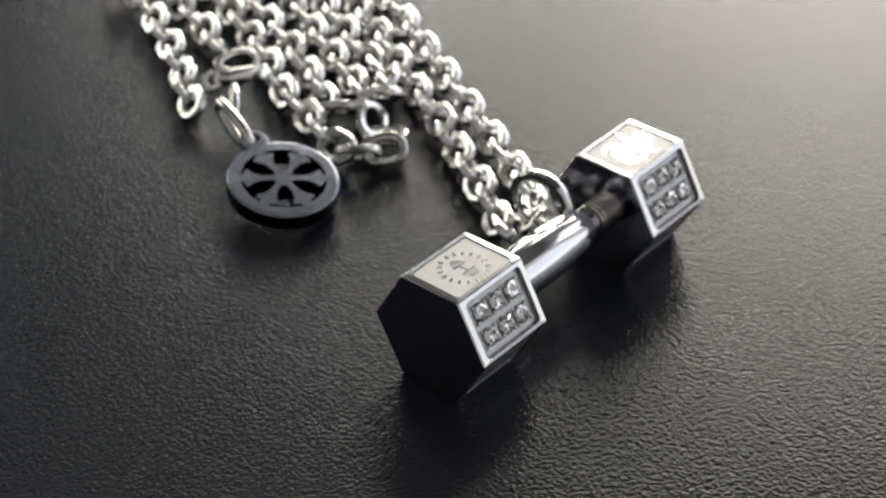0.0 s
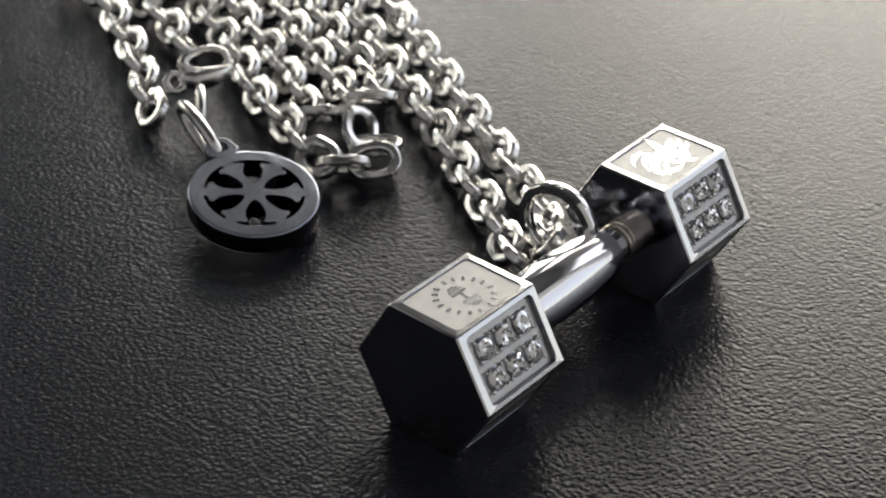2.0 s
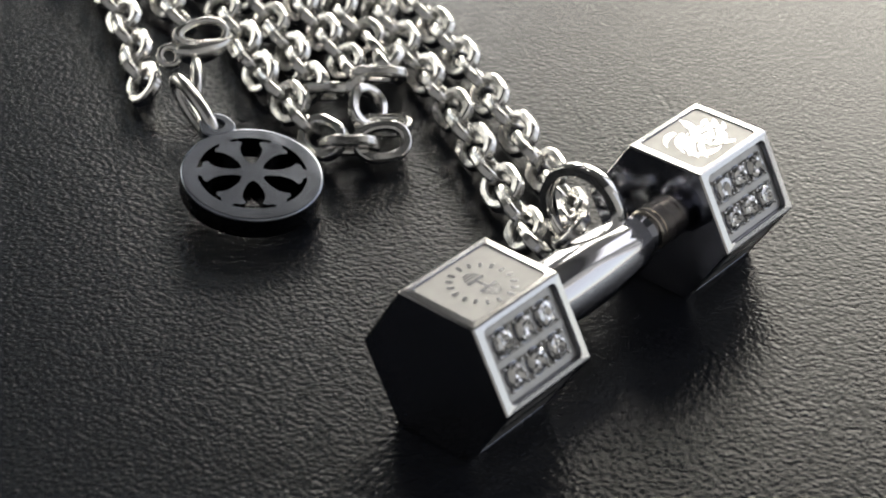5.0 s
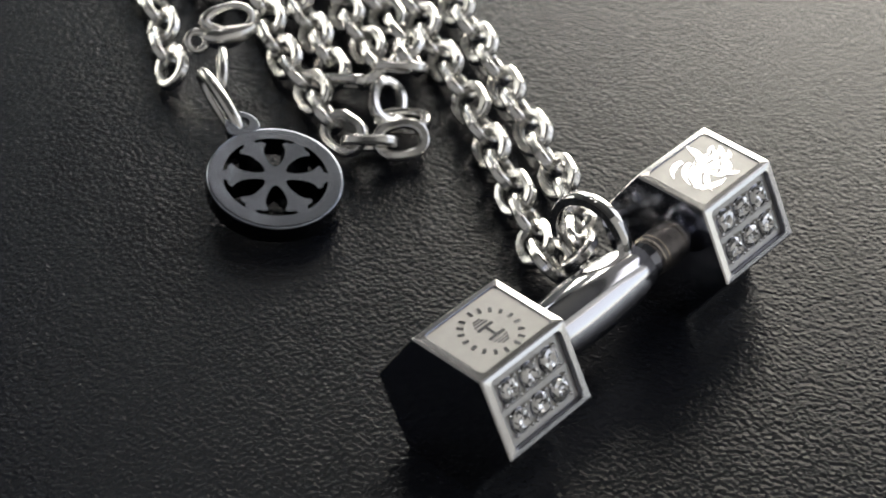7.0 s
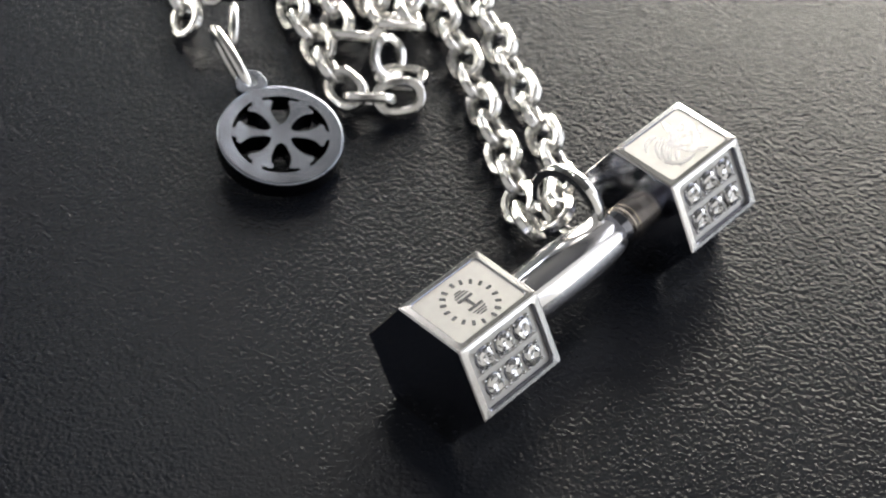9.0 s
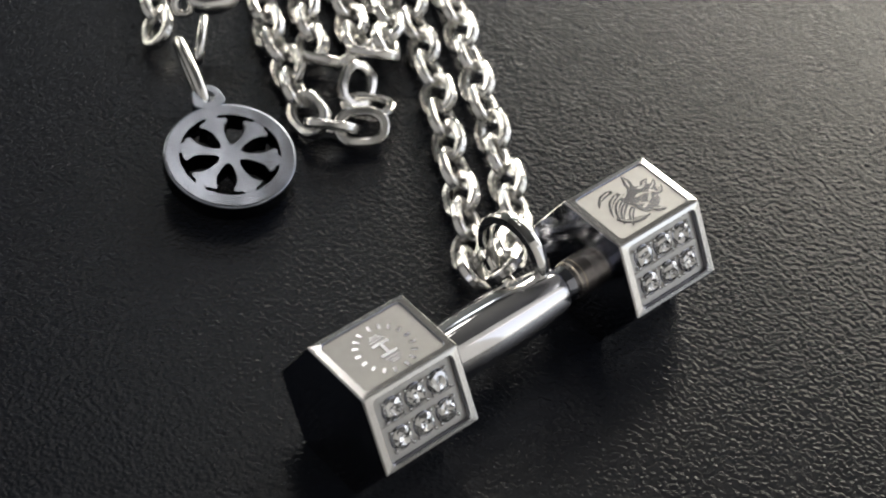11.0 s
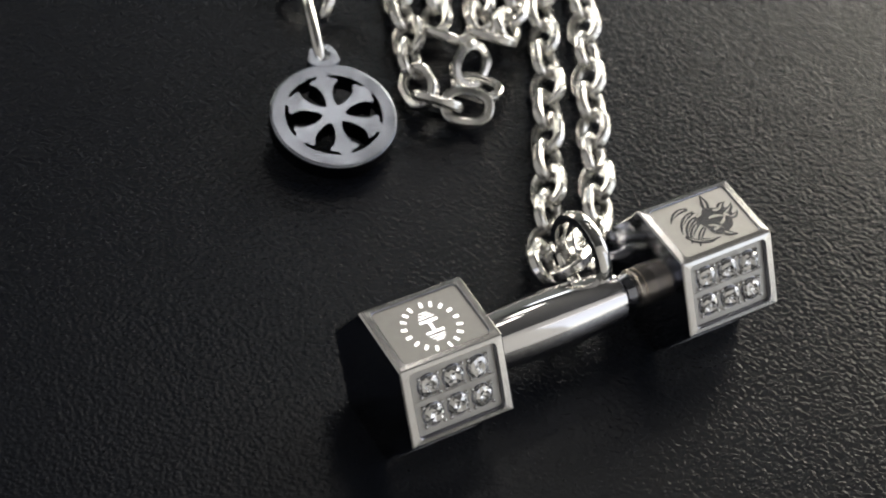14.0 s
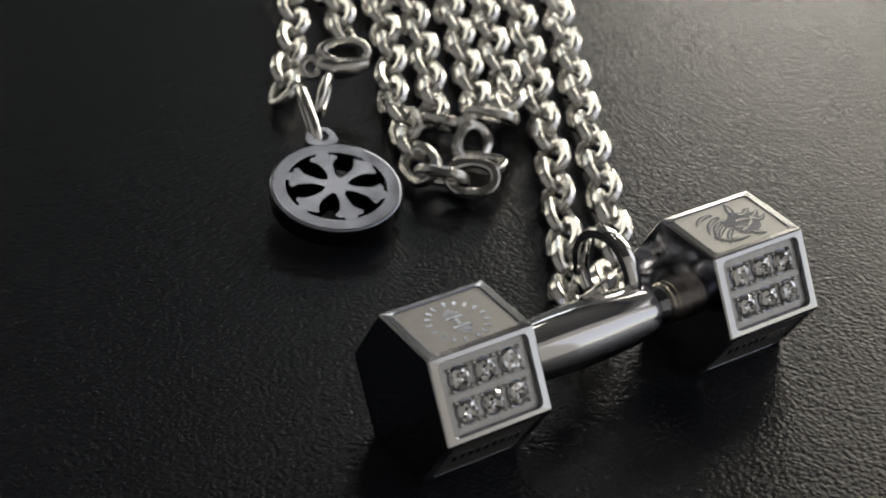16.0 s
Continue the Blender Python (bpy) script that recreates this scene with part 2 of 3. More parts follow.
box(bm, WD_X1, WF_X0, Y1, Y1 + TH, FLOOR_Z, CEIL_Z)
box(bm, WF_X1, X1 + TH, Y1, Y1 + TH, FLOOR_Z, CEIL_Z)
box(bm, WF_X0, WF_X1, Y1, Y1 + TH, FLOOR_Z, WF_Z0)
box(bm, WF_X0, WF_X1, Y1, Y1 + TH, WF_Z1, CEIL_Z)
box(bm, WD_X0, WD_X1, Y1, Y1 + TH, FLOOR_Z, WD_Z0)
box(bm, WD_X0, WD_X1, Y1, Y1 + TH, WD_Z1, CEIL_Z)
structure("wall_north", bm, M_DARKWALL, "plain dark painted wall with a low window and an added fill window", "wall")
bm = bmesh.new()
box(bm, X1, X1 + TH, Y0, WE_Y0, FLOOR_Z, CEIL_Z)
box(bm, X1, X1 + TH, WE_Y0, WE_Y1, FLOOR_Z, WE_Z0)
box(bm, X1, X1 + TH, WE_Y0, WE_Y1, WE_Z1, CEIL_Z)
box(bm, X1, X1 + TH, WE_Y1, WIN_Y0, FLOOR_Z, CEIL_Z)
box(bm, X1, X1 + TH, WIN_Y1, WG_Y1, FLOOR_Z, WG_Z0)
box(bm, X1, X1 + TH, WG_Y0, WG_Y1, WG_Z1, CEIL_Z)
box(bm, X1, X1 + TH, WG_Y1, WB_Y0, FLOOR_Z, CEIL_Z)
box(bm, X1, X1 + TH, WB_Y1, Y1, FLOOR_Z, CEIL_Z)
box(bm, X1, X1 + TH, WB_Y0, WB_Y1, FLOOR_Z, WB_Z0)
box(bm, X1, X1 + TH, WB_Y0, WB_Y1, WB_Z1, CEIL_Z)
box(bm, X1, X1 + TH, WIN_Y0, WIN_Y1, FLOOR_Z, WIN_Z0)
box(bm, X1, X1 + TH, WIN_Y0, WG_Y0, WIN_Z1, CEIL_Z)
box(bm, X1, X1 + TH, WG_Y0, WIN_Y1, WIN_Z1, WG_Z0)
structure("wall_east", bm, M_WALL, "plain light grey painted wall with four window openings", "wall")


def window(name, m, w, h):
    """A frame of four bars that fills an opening w by h, centred on the x axis, foot at z = 0."""
    win = tagged(thing(name, "white framed window letting in daylight", "window", m), kind="structure")
    bm = bmesh.new()
    for x0, x1, z0, z1 in ((-w / 2, -w / 2 + 0.03, 0, h), (w / 2 - 0.03, w / 2, 0, h), (-w / 2 + 0.03, w / 2 - 0.03, 0, 0.03), (-w / 2 + 0.03, w / 2 - 0.03, h - 0.03, h)):
        box(bm, x0, x1, 0.0, 0.03, z0, z1, 0.003)
    part("window_frame", bm, M_TRIM, win)


window("window_1", pose(WALL_X + 0.07, (WIN_Y0 + WIN_Y1) / 2, WIN_Z0, 0, 0, -90), WIN_Y1 - WIN_Y0, WIN_Z1 - WIN_Z0)
window("window_2", pose(WALL_X + 0.07, (WB_Y0 + WB_Y1) / 2, WB_Z0, 0, 0, -90), WB_Y1 - WB_Y0, WB_Z1 - WB_Z0)
window("window_7", pose(WALL_X + 0.07, (WG_Y0 + WG_Y1) / 2, WG_Z0, 0, 0, -90), WG_Y1 - WG_Y0, WG_Z1 - WG_Z0)
window("window_5", pose(WALL_X + 0.07, (WE_Y0 + WE_Y1) / 2, WE_Z0, 0, 0, -90), WE_Y1 - WE_Y0, WE_Z1 - WE_Z0)
window("window_3", pose((WC_X0 + WC_X1) / 2, SOUTH_Y - 0.07, WC_Z0, 0, 0, 180), WC_X1 - WC_X0, WC_Z1 - WC_Z0)
window("window_4", pose((WD_X0 + WD_X1) / 2, NORTH_Y + 0.07, WD_Z0), WD_X1 - WD_X0, WD_Z1 - WD_Z0)
# frame round the added fill lamp, not a known window
window("fill_window", pose((WF_X0 + WF_X1) / 2, NORTH_Y + 0.07, WF_Z0), WF_X1 - WF_X0, WF_Z1 - WF_Z0)
lamp = thing("ceiling_light", "round white ceiling light with a lit diffuser", "lamp", Matrix.Translation((LAMP_AT[0], LAMP_AT[1], CEIL_Z)), "ceiling lights")
upright, drop = Matrix.Rotation(radians(90), 4, "Y"), CEIL_Z - LAMP_AT[2]
part("housing", lathe(bmesh.new(), [(0, LAMP_R + 0.012), (drop - 0.02, LAMP_R + 0.012), (drop - 0.012, LAMP_R + 0.004), (drop - 0.02, LAMP_R + 0.002), (drop - 0.02, 0)], upright), M_TRIM, lamp)
part("diffuser", lathe(bmesh.new(), [(drop - 0.015, LAMP_R), (drop - 0.004, LAMP_R * 0.9), (drop, LAMP_R * 0.6), (drop, 0)], upright), M_LAMP, lamp, "glowing white diffuser")
# added copy, only there to lift the medallion's face
copy_thing(lamp, Matrix.Translation((MEDAL_FILL_AT[0], MEDAL_FILL_AT[1], CEIL_Z))).scale = (0.75, 0.75, 1.0)

desk = thing("desk", "black desk with a finely grained leather-like top", "desk", Matrix.Translation((0.1, 0.1, FLOOR_Z)))
part("desk_top", box(bmesh.new(), -0.75, 0.75, -0.45, 0.45, -FLOOR_Z - 0.03, -FLOOR_Z, 0.004), M_DESK, desk)
for x in (-0.72, 0.68):
    part("side_panel", box(bmesh.new(), x, x + 0.04, -0.42, 0.42, 0, -FLOOR_Z - 0.0302, 0.002), M_DESK, desk)

# ---------------------------------------------------------------- dumbbell pendant
SIDE, HEAD_IN, HEAD_OUT, AXIS_Z = 7.48, 9.86, 20.38, 6.49
APO = SIDE * math.sqrt(3) / 2


def rect_loop(hx, hy, r, n=4):
    pts = []
    for cx, cy, a0 in ((hx - r, hy - r, 0), (-hx + r, hy - r, 90), (-hx + r, -hy + r, 180), (hx - r, -hy + r, 270)):
        for k in range(n + 1):
            a = radians(a0 + 90 * k / n)
            pts.append((cx + r * math.cos(a), cy + r * math.sin(a)))
    return pts


def face_frame(i):
    """Across and out directions of side i of a head: 0 is the top, 1 the one facing -y."""
    a = radians(90 + 60 * i)
    out = Vector((0, math.cos(a), math.sin(a)))
    return Vector((1, 0, 0)), out.cross(Vector((1, 0, 0))), out


RIM_X, RIM_Y, DEEP, BEV = 0.70, 0.45, 0.60, 0.15
POCKET_X, POCKET_Y = (HEAD_OUT - HEAD_IN) / 2 - BEV - RIM_X, SIDE / 2 - BEV * 0.6 - RIM_Y


def head_mesh():
    """Hexagonal head along x round the origin: bevelled edges, a framed recess in each of the six sides."""
    bm = bmesh.new()
    hx = (HEAD_OUT - HEAD_IN) / 2
    ex, ey = hx - BEV, SIDE / 2 - BEV * 0.6
    corners, n = [], 5
    for i in range(6):
        ax, ac, out = face_frame(i)
        at = lambda x, y, d=0.0: bm.verts.new((ax * x + ac * y + out * (APO - d)) * MM)
        outer = [at(sx * ex, sy * ey) for sx, sy in ((1, 1), (-1, 1), (-1, -1), (1, -1))]
        loops = [[at(x, y, d) for x, y in rect_loop(POCKET_X - g, POCKET_Y - g, 0.55)]
                 for g, d in ((-0.06, -0.035), (0.0, 0.04), (0.03, DEEP))]
        top = loops[0]
        for c in range(4):
            for k in range(n - 1):
                bm.faces.new((outer[c], top[c * n + k], top[c * n + k + 1]))
            bm.faces.new((outer[c], top[c * n + n - 1], top[(c * n + n) % 20], outer[(c + 1) % 4]))
        # recess walls take the darkened steel: their shade is in the colour
        for a, b in zip(loops, loops[1:]):
            for k in range(20):
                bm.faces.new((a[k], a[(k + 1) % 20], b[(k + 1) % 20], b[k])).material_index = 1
        bm.faces.new(loops[-1])
        corners.append(outer)
    ends = {}
    for s in (1, -1):
        ends[s] = []
        for i in range(6):
            _, ac, out = face_frame(i)
            ends[s].append(bm.verts.new((Vector((s * hx, 0, 0)) + (ac * (SIDE / 2 - BEV * 0.35) + out * (APO - BEV * 0.9))) * MM))
        bm.faces.new(ends[s])
    for i in range(6):
        # the +across edge of side i meets the -across edge of its neighbour
        nb = min(range(6), key=lambda q: (corners[q][3].co - corners[i][0].co).length if q != i else 9)
        a, b = corners[i], corners[nb]
        bm.faces.new((a[0], a[1], b[2], b[3]))
        prev = min(range(6), key=lambda q: (ends[1][q].co - Vector((hx * MM, a[3].co.y, a[3].co.z))).length)
        for s, p0, p1, q in ((1, a[0], a[3], b[3]), (-1, a[1], a[2], b[2])):
            e0 = ends[s][i]
            e1 = ends[s][prev]
            bm.faces.new((p0, p1, e1, e0))
            bm.faces.new((p0, q, e0))
    bmesh.ops.remove_doubles(bm, verts=bm.verts, dist=1e-7)
    bmesh.ops.recalc_face_normals(bm, faces=bm.faces)
    # end faces too, their colour holding the dark desk they would mirror
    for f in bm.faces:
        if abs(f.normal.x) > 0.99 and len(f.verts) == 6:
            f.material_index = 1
    return bm


def plate(hx, hy, z0, z1, r=0.4):
    bm = bmesh.new()
    lo = [bm.verts.new((x * MM, y * MM, z0 * MM)) for x, y in rect_loop(hx, hy, r)]
    hi = [bm.verts.new((x * MM, y * MM, z1 * MM)) for x, y in rect_loop(hx, hy, r)]
    bm.faces.new(hi), bm.faces.new(lo)
    for k in range(20):
        bm.faces.new((lo[k], lo[(k + 1) % 20], hi[(k + 1) % 20], hi[k]))
    bmesh.ops.recalc_face_normals(bm, faces=bm.faces)
    return bm


def polygon(bm, pts, z0, z1):
    lo = [bm.verts.new((x * MM, y * MM, z0 * MM)) for x, y in pts]
    hi = [bm.verts.new((x * MM, y * MM, z1 * MM)) for x, y in pts]
    bm.faces.new(hi), bm.faces.new(lo)
    for k in range(len(pts)):
        j = (k + 1) % len(pts)
        bm.faces.new((lo[k], lo[j], hi[j], hi[k]))
    bmesh.ops.recalc_face_normals(bm, faces=bm.faces)


def bar(bm, x, y, w, h, turn, z0, z1):
    c, s = math.cos(turn), math.sin(turn)
    polygon(bm, [(x + c * a - s * b, y + s * a + c * b) for a, b in ((w / 2, h / 2), (-w / 2, h / 2), (-w / 2, -h / 2), (w / 2, -h / 2))], z0, z1)


LETTER_AT = [84 - 20.5 * k for k in range(9)] + [-109 - 21 * k for k in range(5)] + [147 - 18 * k for k in range(3)]
RING_Y = -0.27


def letter_mark(k):
    """One plain bar of the ring round the emblem, in three groups of nine, five and three."""
    bm, a, r = bmesh.new(), radians(LETTER_AT[k]), 2.55
    bar(bm, r * math.cos(a), RING_Y + r * math.sin(a), 0.58, 0.30, a, 0, 0.03)
    return bm


def stack_emblem():
    """Stacked plain bars, widest near the middle, each on its own."""
    for v, w, h in ((-0.6, 1.55, 0.25), (0.6, 1.55, 0.25), (0, 0.28, 0.95), (-1.0, 1.4, 0.10), (1.0, 1.4, 0.10),
                    (-1.26, 1.1, 0.10), (1.26, 1.1, 0.10), (-1.5, 0.7, 0.10), (1.5, 0.7, 0.10)):
        bm = bmesh.new()
        bar(bm, 0, v * 1.08 + RING_Y, w * 1.15, h * 1.15, 0, 0.001, 0.031)
        yield bm


def stroke(bm, x, y, length, width, turn, bend, z0, z1, n=7):
    """A tapering curved stroke that starts at x, y and heads off at turn degrees."""
    left, right, a = [], [], radians(turn)
    for k in range(n + 1):
        u = k / n
        w = width * (0.25 + 0.75 * math.sin(math.pi * min(1.0, 0.15 + 0.8 * u))) * (1 - 0.75 * u * u)
        left.append((x - w / 2 * math.sin(a), y + w / 2 * math.cos(a)))
        right.append((x + w / 2 * math.sin(a), y - w / 2 * math.cos(a)))
        x, y, a = x + length / n * math.cos(a), y + length / n * math.sin(a), a + radians(bend) / n
    polygon(bm, left + right[::-1], z0, z1)


SWEEPS = ((-0.35, 1.35, 1.9, 0.42, 170, 75), (-0.1, 0.95, 2.3, 0.40, 188, 70), (-0.2, 0.5, 2.1, 0.42, 196, 60), (-0.3, 0.05, 2.0, 0.40, 204, 45), (-0.2, -0.45, 1.7, 0.40, 210, 40), (-1.75, -0.6, 1.9, 0.36, -60, 55),
          (-1.1, -1.15, 1.5, 0.34, -35, 50), (0.75, 0.85, 1.25, 0.62, 62, 30), (1.55, 0.55, 0.8, 0.5, 40, -30), (1.65, 0.1, 1.1, 0.5, 8, 55), (1.75, -0.35, 0.95, 0.42, -8, 70), (0.7, -1.15, 0.95, 0.5, -60, 45))


def curl_emblem():
    """A plain rounded mark with swept flame-like strokes on one side, two points and a short tail."""
    bm = bmesh.new()
    body = []
    for k in range(48):
        a = 2 * math.pi * k / 48
        r = 1.0 + 0.11 * math.sin(3 * a + 0.6) + 0.06 * math.sin(5 * a)
        body.append((0.85 + r * 1.2 * math.cos(a), -0.15 + r * 1.12 * math.sin(a)))
    polygon(bm, body, 0, 0.03)
    yield bm
    for k, (x, y, n, w, t, b) in enumerate(SWEEPS):
        bm = bmesh.new()
        stroke(bm, x, y, n, w, t, b, 0.001 + 0.001 * k, 0.031 + 0.001 * k)
        yield bm


def curl_inlay():
    for k, (x, y, n, w, t, b) in enumerate(((-0.2, 0.5, 1.0, 0.2, 20, 40), (0.5, 0.1, 1.2, 0.22, 10, -60), (1.1, 0.6, 0.8, 0.2, -20, 60), (0.1, -0.4, 1.0, 0.18, -15, -50),
                                            (0.9, -0.6, 0.9, 0.2, 20, 50), (1.6, 0.1, 0.5, 0.25, -60, 0), (0.2, -0.85, 0.7, 0.2, 5, 20))):
        bm = bmesh.new()
        stroke(bm, x, y, n, w, t, b, 0.0, 0.012 + 0.001 * k)
        yield bm
    for k, (x, y, n, w, t, b) in enumerate(SWEEPS):
        bm, a = bmesh.new(), radians(t)
        stroke(bm, x + 0.12 * n * math.cos(a), y + 0.12 * n * math.sin(a), n * 0.66, w * 0.26, t + 0.12 * b, b * 0.72, 0.0, 0.020 + 0.001 * k)
        yield bm


def brilliant(r, rng):
    """A cushion-shaped cut stone: girdle, crown and the star of facets inside its table, which points to +z."""
    bm = bmesh.new()

    def ring(rr, h, n, off, j):
        out = []
        for k in range(n):
            a = radians(off + 360 * k / n)
            g = r * rr * (1 - 0.05 * math.cos(4 * a)) * (1 + rng.uniform(-j, j))
            out.append(bm.verts.new((g * math.cos(a) * MM, g * math.sin(a) * MM, r * (h + rng.uniform(-j, j) * 0.6) * MM)))
        return out

    girdle, foot = ring(1.0, 0.05, 16, 0, 0.0), ring(0.95, -0.3, 16, 0, 0.0)
    crown, table, star = ring(0.84, 0.22, 16, 0, 0.06), ring(0.56, 0.32, 8, 0, 0.12), ring(0.28, 0.20, 8, 22.5, 0.2)
    tip = bm.verts.new((rng.uniform(-.06, .06) * MM, rng.uniform(-.06, .06) * MM, 0.10 * r * MM))
    for a, b in ((foot, girdle), (girdle, crown)):
        for k in range(16):
            q = (k + 1) % 16
            bm.faces.new((a[k], a[q], b[q]))
            bm.faces.new((a[k], b[q], b[k]))
    for k in range(8):
        q = (k + 1) % 8
        c0, c1, c2 = crown[2 * k], crown[2 * k + 1], crown[(2 * k + 2) % 16]
        bm.faces.new((c0, c1, table[k])), bm.faces.new((c1, table[q], table[k])), bm.faces.new((c1, c2, table[q]))
        bm.faces.new((table[k], table[q], star[k])), bm.faces.new((table[q], star[q], star[k])), bm.faces.new((star[k], star[q], tip))
    bmesh.ops.recalc_face_normals(bm, faces=bm.faces)
    return bm


pendant = thing("dumbbell_pendant", "polished steel dumbbell pendant set with clear stones, lying on the desk", "pendant",
                Matrix.Translation((0, 0, AXIS_Z * MM)))
head_me = mesh_from(head_mesh(), "head", M_HEAD)
head_me.materials.append(M_DARKENED)
stone_rng = random.Random(5)
STONES = [mesh_from(brilliant(1.07, stone_rng), "stone", M_STONE) for _ in range(4)]
prong_bm = bmesh.new()
bmesh.ops.create_uvsphere(prong_bm, u_segments=8, v_segments=5, radius=0.2 * MM)
prong_me = mesh_from(prong_bm, "prong", M_POLISH, 60)


def side_matrix(i, depth):
    ax, ac, out = face_frame(i)
    ac = out.cross(ax)
    m = Matrix((ax, ac, out)).transposed().to_4x4()
    return Matrix.Translation(out * (APO - depth) * MM) @ m


mark_bm = bmesh.new()
bar(mark_bm, 0, 0, 0.5, 1.5, 0.3, 0, 0.03)
mark_me = mesh_from(mark_bm, "mark", M_ENGRAVE)


def fill_head(head, near):
    """Panels, emblems, stones and prongs of one head, each a part of it."""
    def lay(name, data, i, x=0.0, y=0.0, up=0.0, label="", turn=Matrix()):
        ob = new(name, data)
        ob.parent = head
        ob.matrix_local = side_matrix(i, DEEP + 0.001) @ Matrix.Translation((x * MM, y * MM, up * MM)) @ turn
        return tagged(ob, label)

    lay("panel", PANEL, 0, label="satin steel panel")
    if near:
        for k in range(17):
            lay("letter_mark", mesh_from(letter_mark(k), "letter_mark", M_ENGRAVE), 0, up=0.531)
        for piece in stack_emblem():
            lay("emblem_bar", mesh_from(piece, "emblem_bar", M_ENGRAVE), 0, up=0.531, label="polished engraved bar")
    else:
        wide = Matrix.Translation((-0.1 * MM, 0, 0)) @ Matrix.Diagonal((1.55, 1.5, 1.0, 1.0))
        for k, piece in enumerate(curl_emblem()):
            lay("emblem_stroke" if k else "emblem", mesh_from(piece, "emblem", M_ENGRAVE), 0, up=0.531, label="polished engraved emblem", turn=wide)
        for piece in curl_inlay():
            lay("inlay", mesh_from(piece, "inlay", M_SATIN), 0, up=0.573, label="satin inlay of the emblem", turn=wide)
    for i in (1, 2, 3, 4, 5):
        if i in STONE_SIDES:
            lay("stone_setting", SETTING, i, label="satin setting plate")
            lay("ridge", RIDGE, i, up=0.121)
            for gx in (-2.52, 0, 2.52):
                for gy in (-1.42, 1.42):
                    lay("seat", SEAT_SHADE, i, gx, gy, 0.12, label="flat dark ring painting the shaded gap round a stone")
                    lay("stone", stone_rng.choice(STONES), i, gx, gy, 0.29,
                        turn=pose(0, 0, 0, random.uniform(-7, 7), random.uniform(-7, 7), random.uniform(-12, 12)))
                    for qx in (-1, 1):
                        for qy in (-1, 1):
                            lay("prong", prong_me, i, gx + qx * 0.95, gy + qy * 0.90, 0.27)
        else:
            lay("panel", PANEL, i, label="satin steel panel")
            for k in range(9):
                lay("mark", mark_me, i, -3.2 + 0.8 * k, 0, 0.531)


PANEL = mesh_from(plate(POCKET_X - 0.06, POCKET_Y - 0.06, 0, 0.53), "panel", M_SATIN)
SETTING = mesh_from(plate(POCKET_X - 0.06, POCKET_Y - 0.06, 0, 0.12), "stone_setting", M_SETTING)
# thin ring on the plate, its dark colour standing for shade round each stone
seat_bm = bmesh.new()
lathe(seat_bm, [(0.0, 0.7 * MM), (0.03 * MM, 0.7 * MM), (0.03 * MM, 1.16 * MM), (0.0, 1.16 * MM)], Matrix.Rotation(radians(-90), 4, "Y"), 24)
SEAT_SHADE = mesh_from(seat_bm, "seat", M_DARKENED)
RIDGE = mesh_from(plate(POCKET_X - 0.2, 0.24, 0, 0.1, 0.1), "ridge", M_SETTING)
STONE_SIDES = (5, 1)
for cx, near in ((-(HEAD_IN + HEAD_OUT) / 2, True), ((HEAD_IN + HEAD_OUT) / 2, False)):
    hd = new("head", head_me)
    hd.parent = pendant
    hd.matrix_local = Matrix.Translation((cx * MM, 0, 0))
    fill_head(hd, near)

prof = [(-10.4, 2.3), (-9.6, 2.38)] + [(-9.6 + 15.6 * u, 2.4 + 0.6 * math.sin(math.pi * min(1, 0.08 + u * 0.9)) ** 0.9) for u in [k / 20 for k in range(21)]]
prof += [(6.2, 2.25), (6.3, 1.9), (6.3, 0.0)]
part("handle", lathe(bmesh.new(), [(x * MM, r * MM) for x, r in prof], Matrix()), M_HANDLE, pendant, smooth=30)
part("neck", lathe(bmesh.new(), [(x * MM, r * MM) for x, r in ((6.2, 1.2), (6.7, 1.2), (6.8, 1.5), (7.6, 1.75), (7.75, 1.5), (8.0, 1.5), (8.05, 1.75))], Matrix()), M_DARKENED, pendant, "dark polished steel neck", 30)
part("collar", lathe(bmesh.new(), [(x * MM, r * MM) for x, r in ((8.0, 0), (8.0, 1.85), (8.12, 1.98), (8.5, 2.0), (8.56, 1.9), (8.66, 1.9), (8.72, 2.0), (10.3, 2.05))], Matrix()), M_COLLAR, pendant, smooth=30)
BAIL = (4.8, 4.5, 1.75)
bm = bmesh.new()
tube(bm, [Vector((0.0, 3.95 * math.cos(a), 3.95 * math.sin(a))) * MM for a in (2 * math.pi * k / 56 for k in range(56))], [(x * MM, y * MM) for x, y in ((0.56, 0.45), (0.40, 0.66), (-0.35, 0.70), (-0.52, 0.45), (-0.52, -0.45), (-0.35, -0.70), (0.40, -0.66), (0.56, -0.45))], up=Vector((1, 0, 0)))
bail = part("bail", bm, M_POLISH, pendant, "polished bail ring", 40)
bail.matrix_local = Matrix.Translation(Vector(BAIL) * MM)

# ---------------------------------------------------------------- medallion
MED_C, MED_R, MED_T = Vector((-5.5, 35.4, 4.1)), 6.75, 2.4
med_n = Vector((-0.04, -0.175, 1)).normalized()
TAB_DIR = Vector((0.31, 0.95, 0))


HALF_PETAL = ((1.35, 0.0), (1.45, 0.32), (1.8, 0.58), (2.4, 0.84), (3.0, 1.02), (3.6, 1.06), (4.0, 0.96), (4.38, 0.80),
              (4.52, 0.92), (4.64, 1.3), (4.46, 1.68), (4.62, 1.96))
RING_IN = 5.18


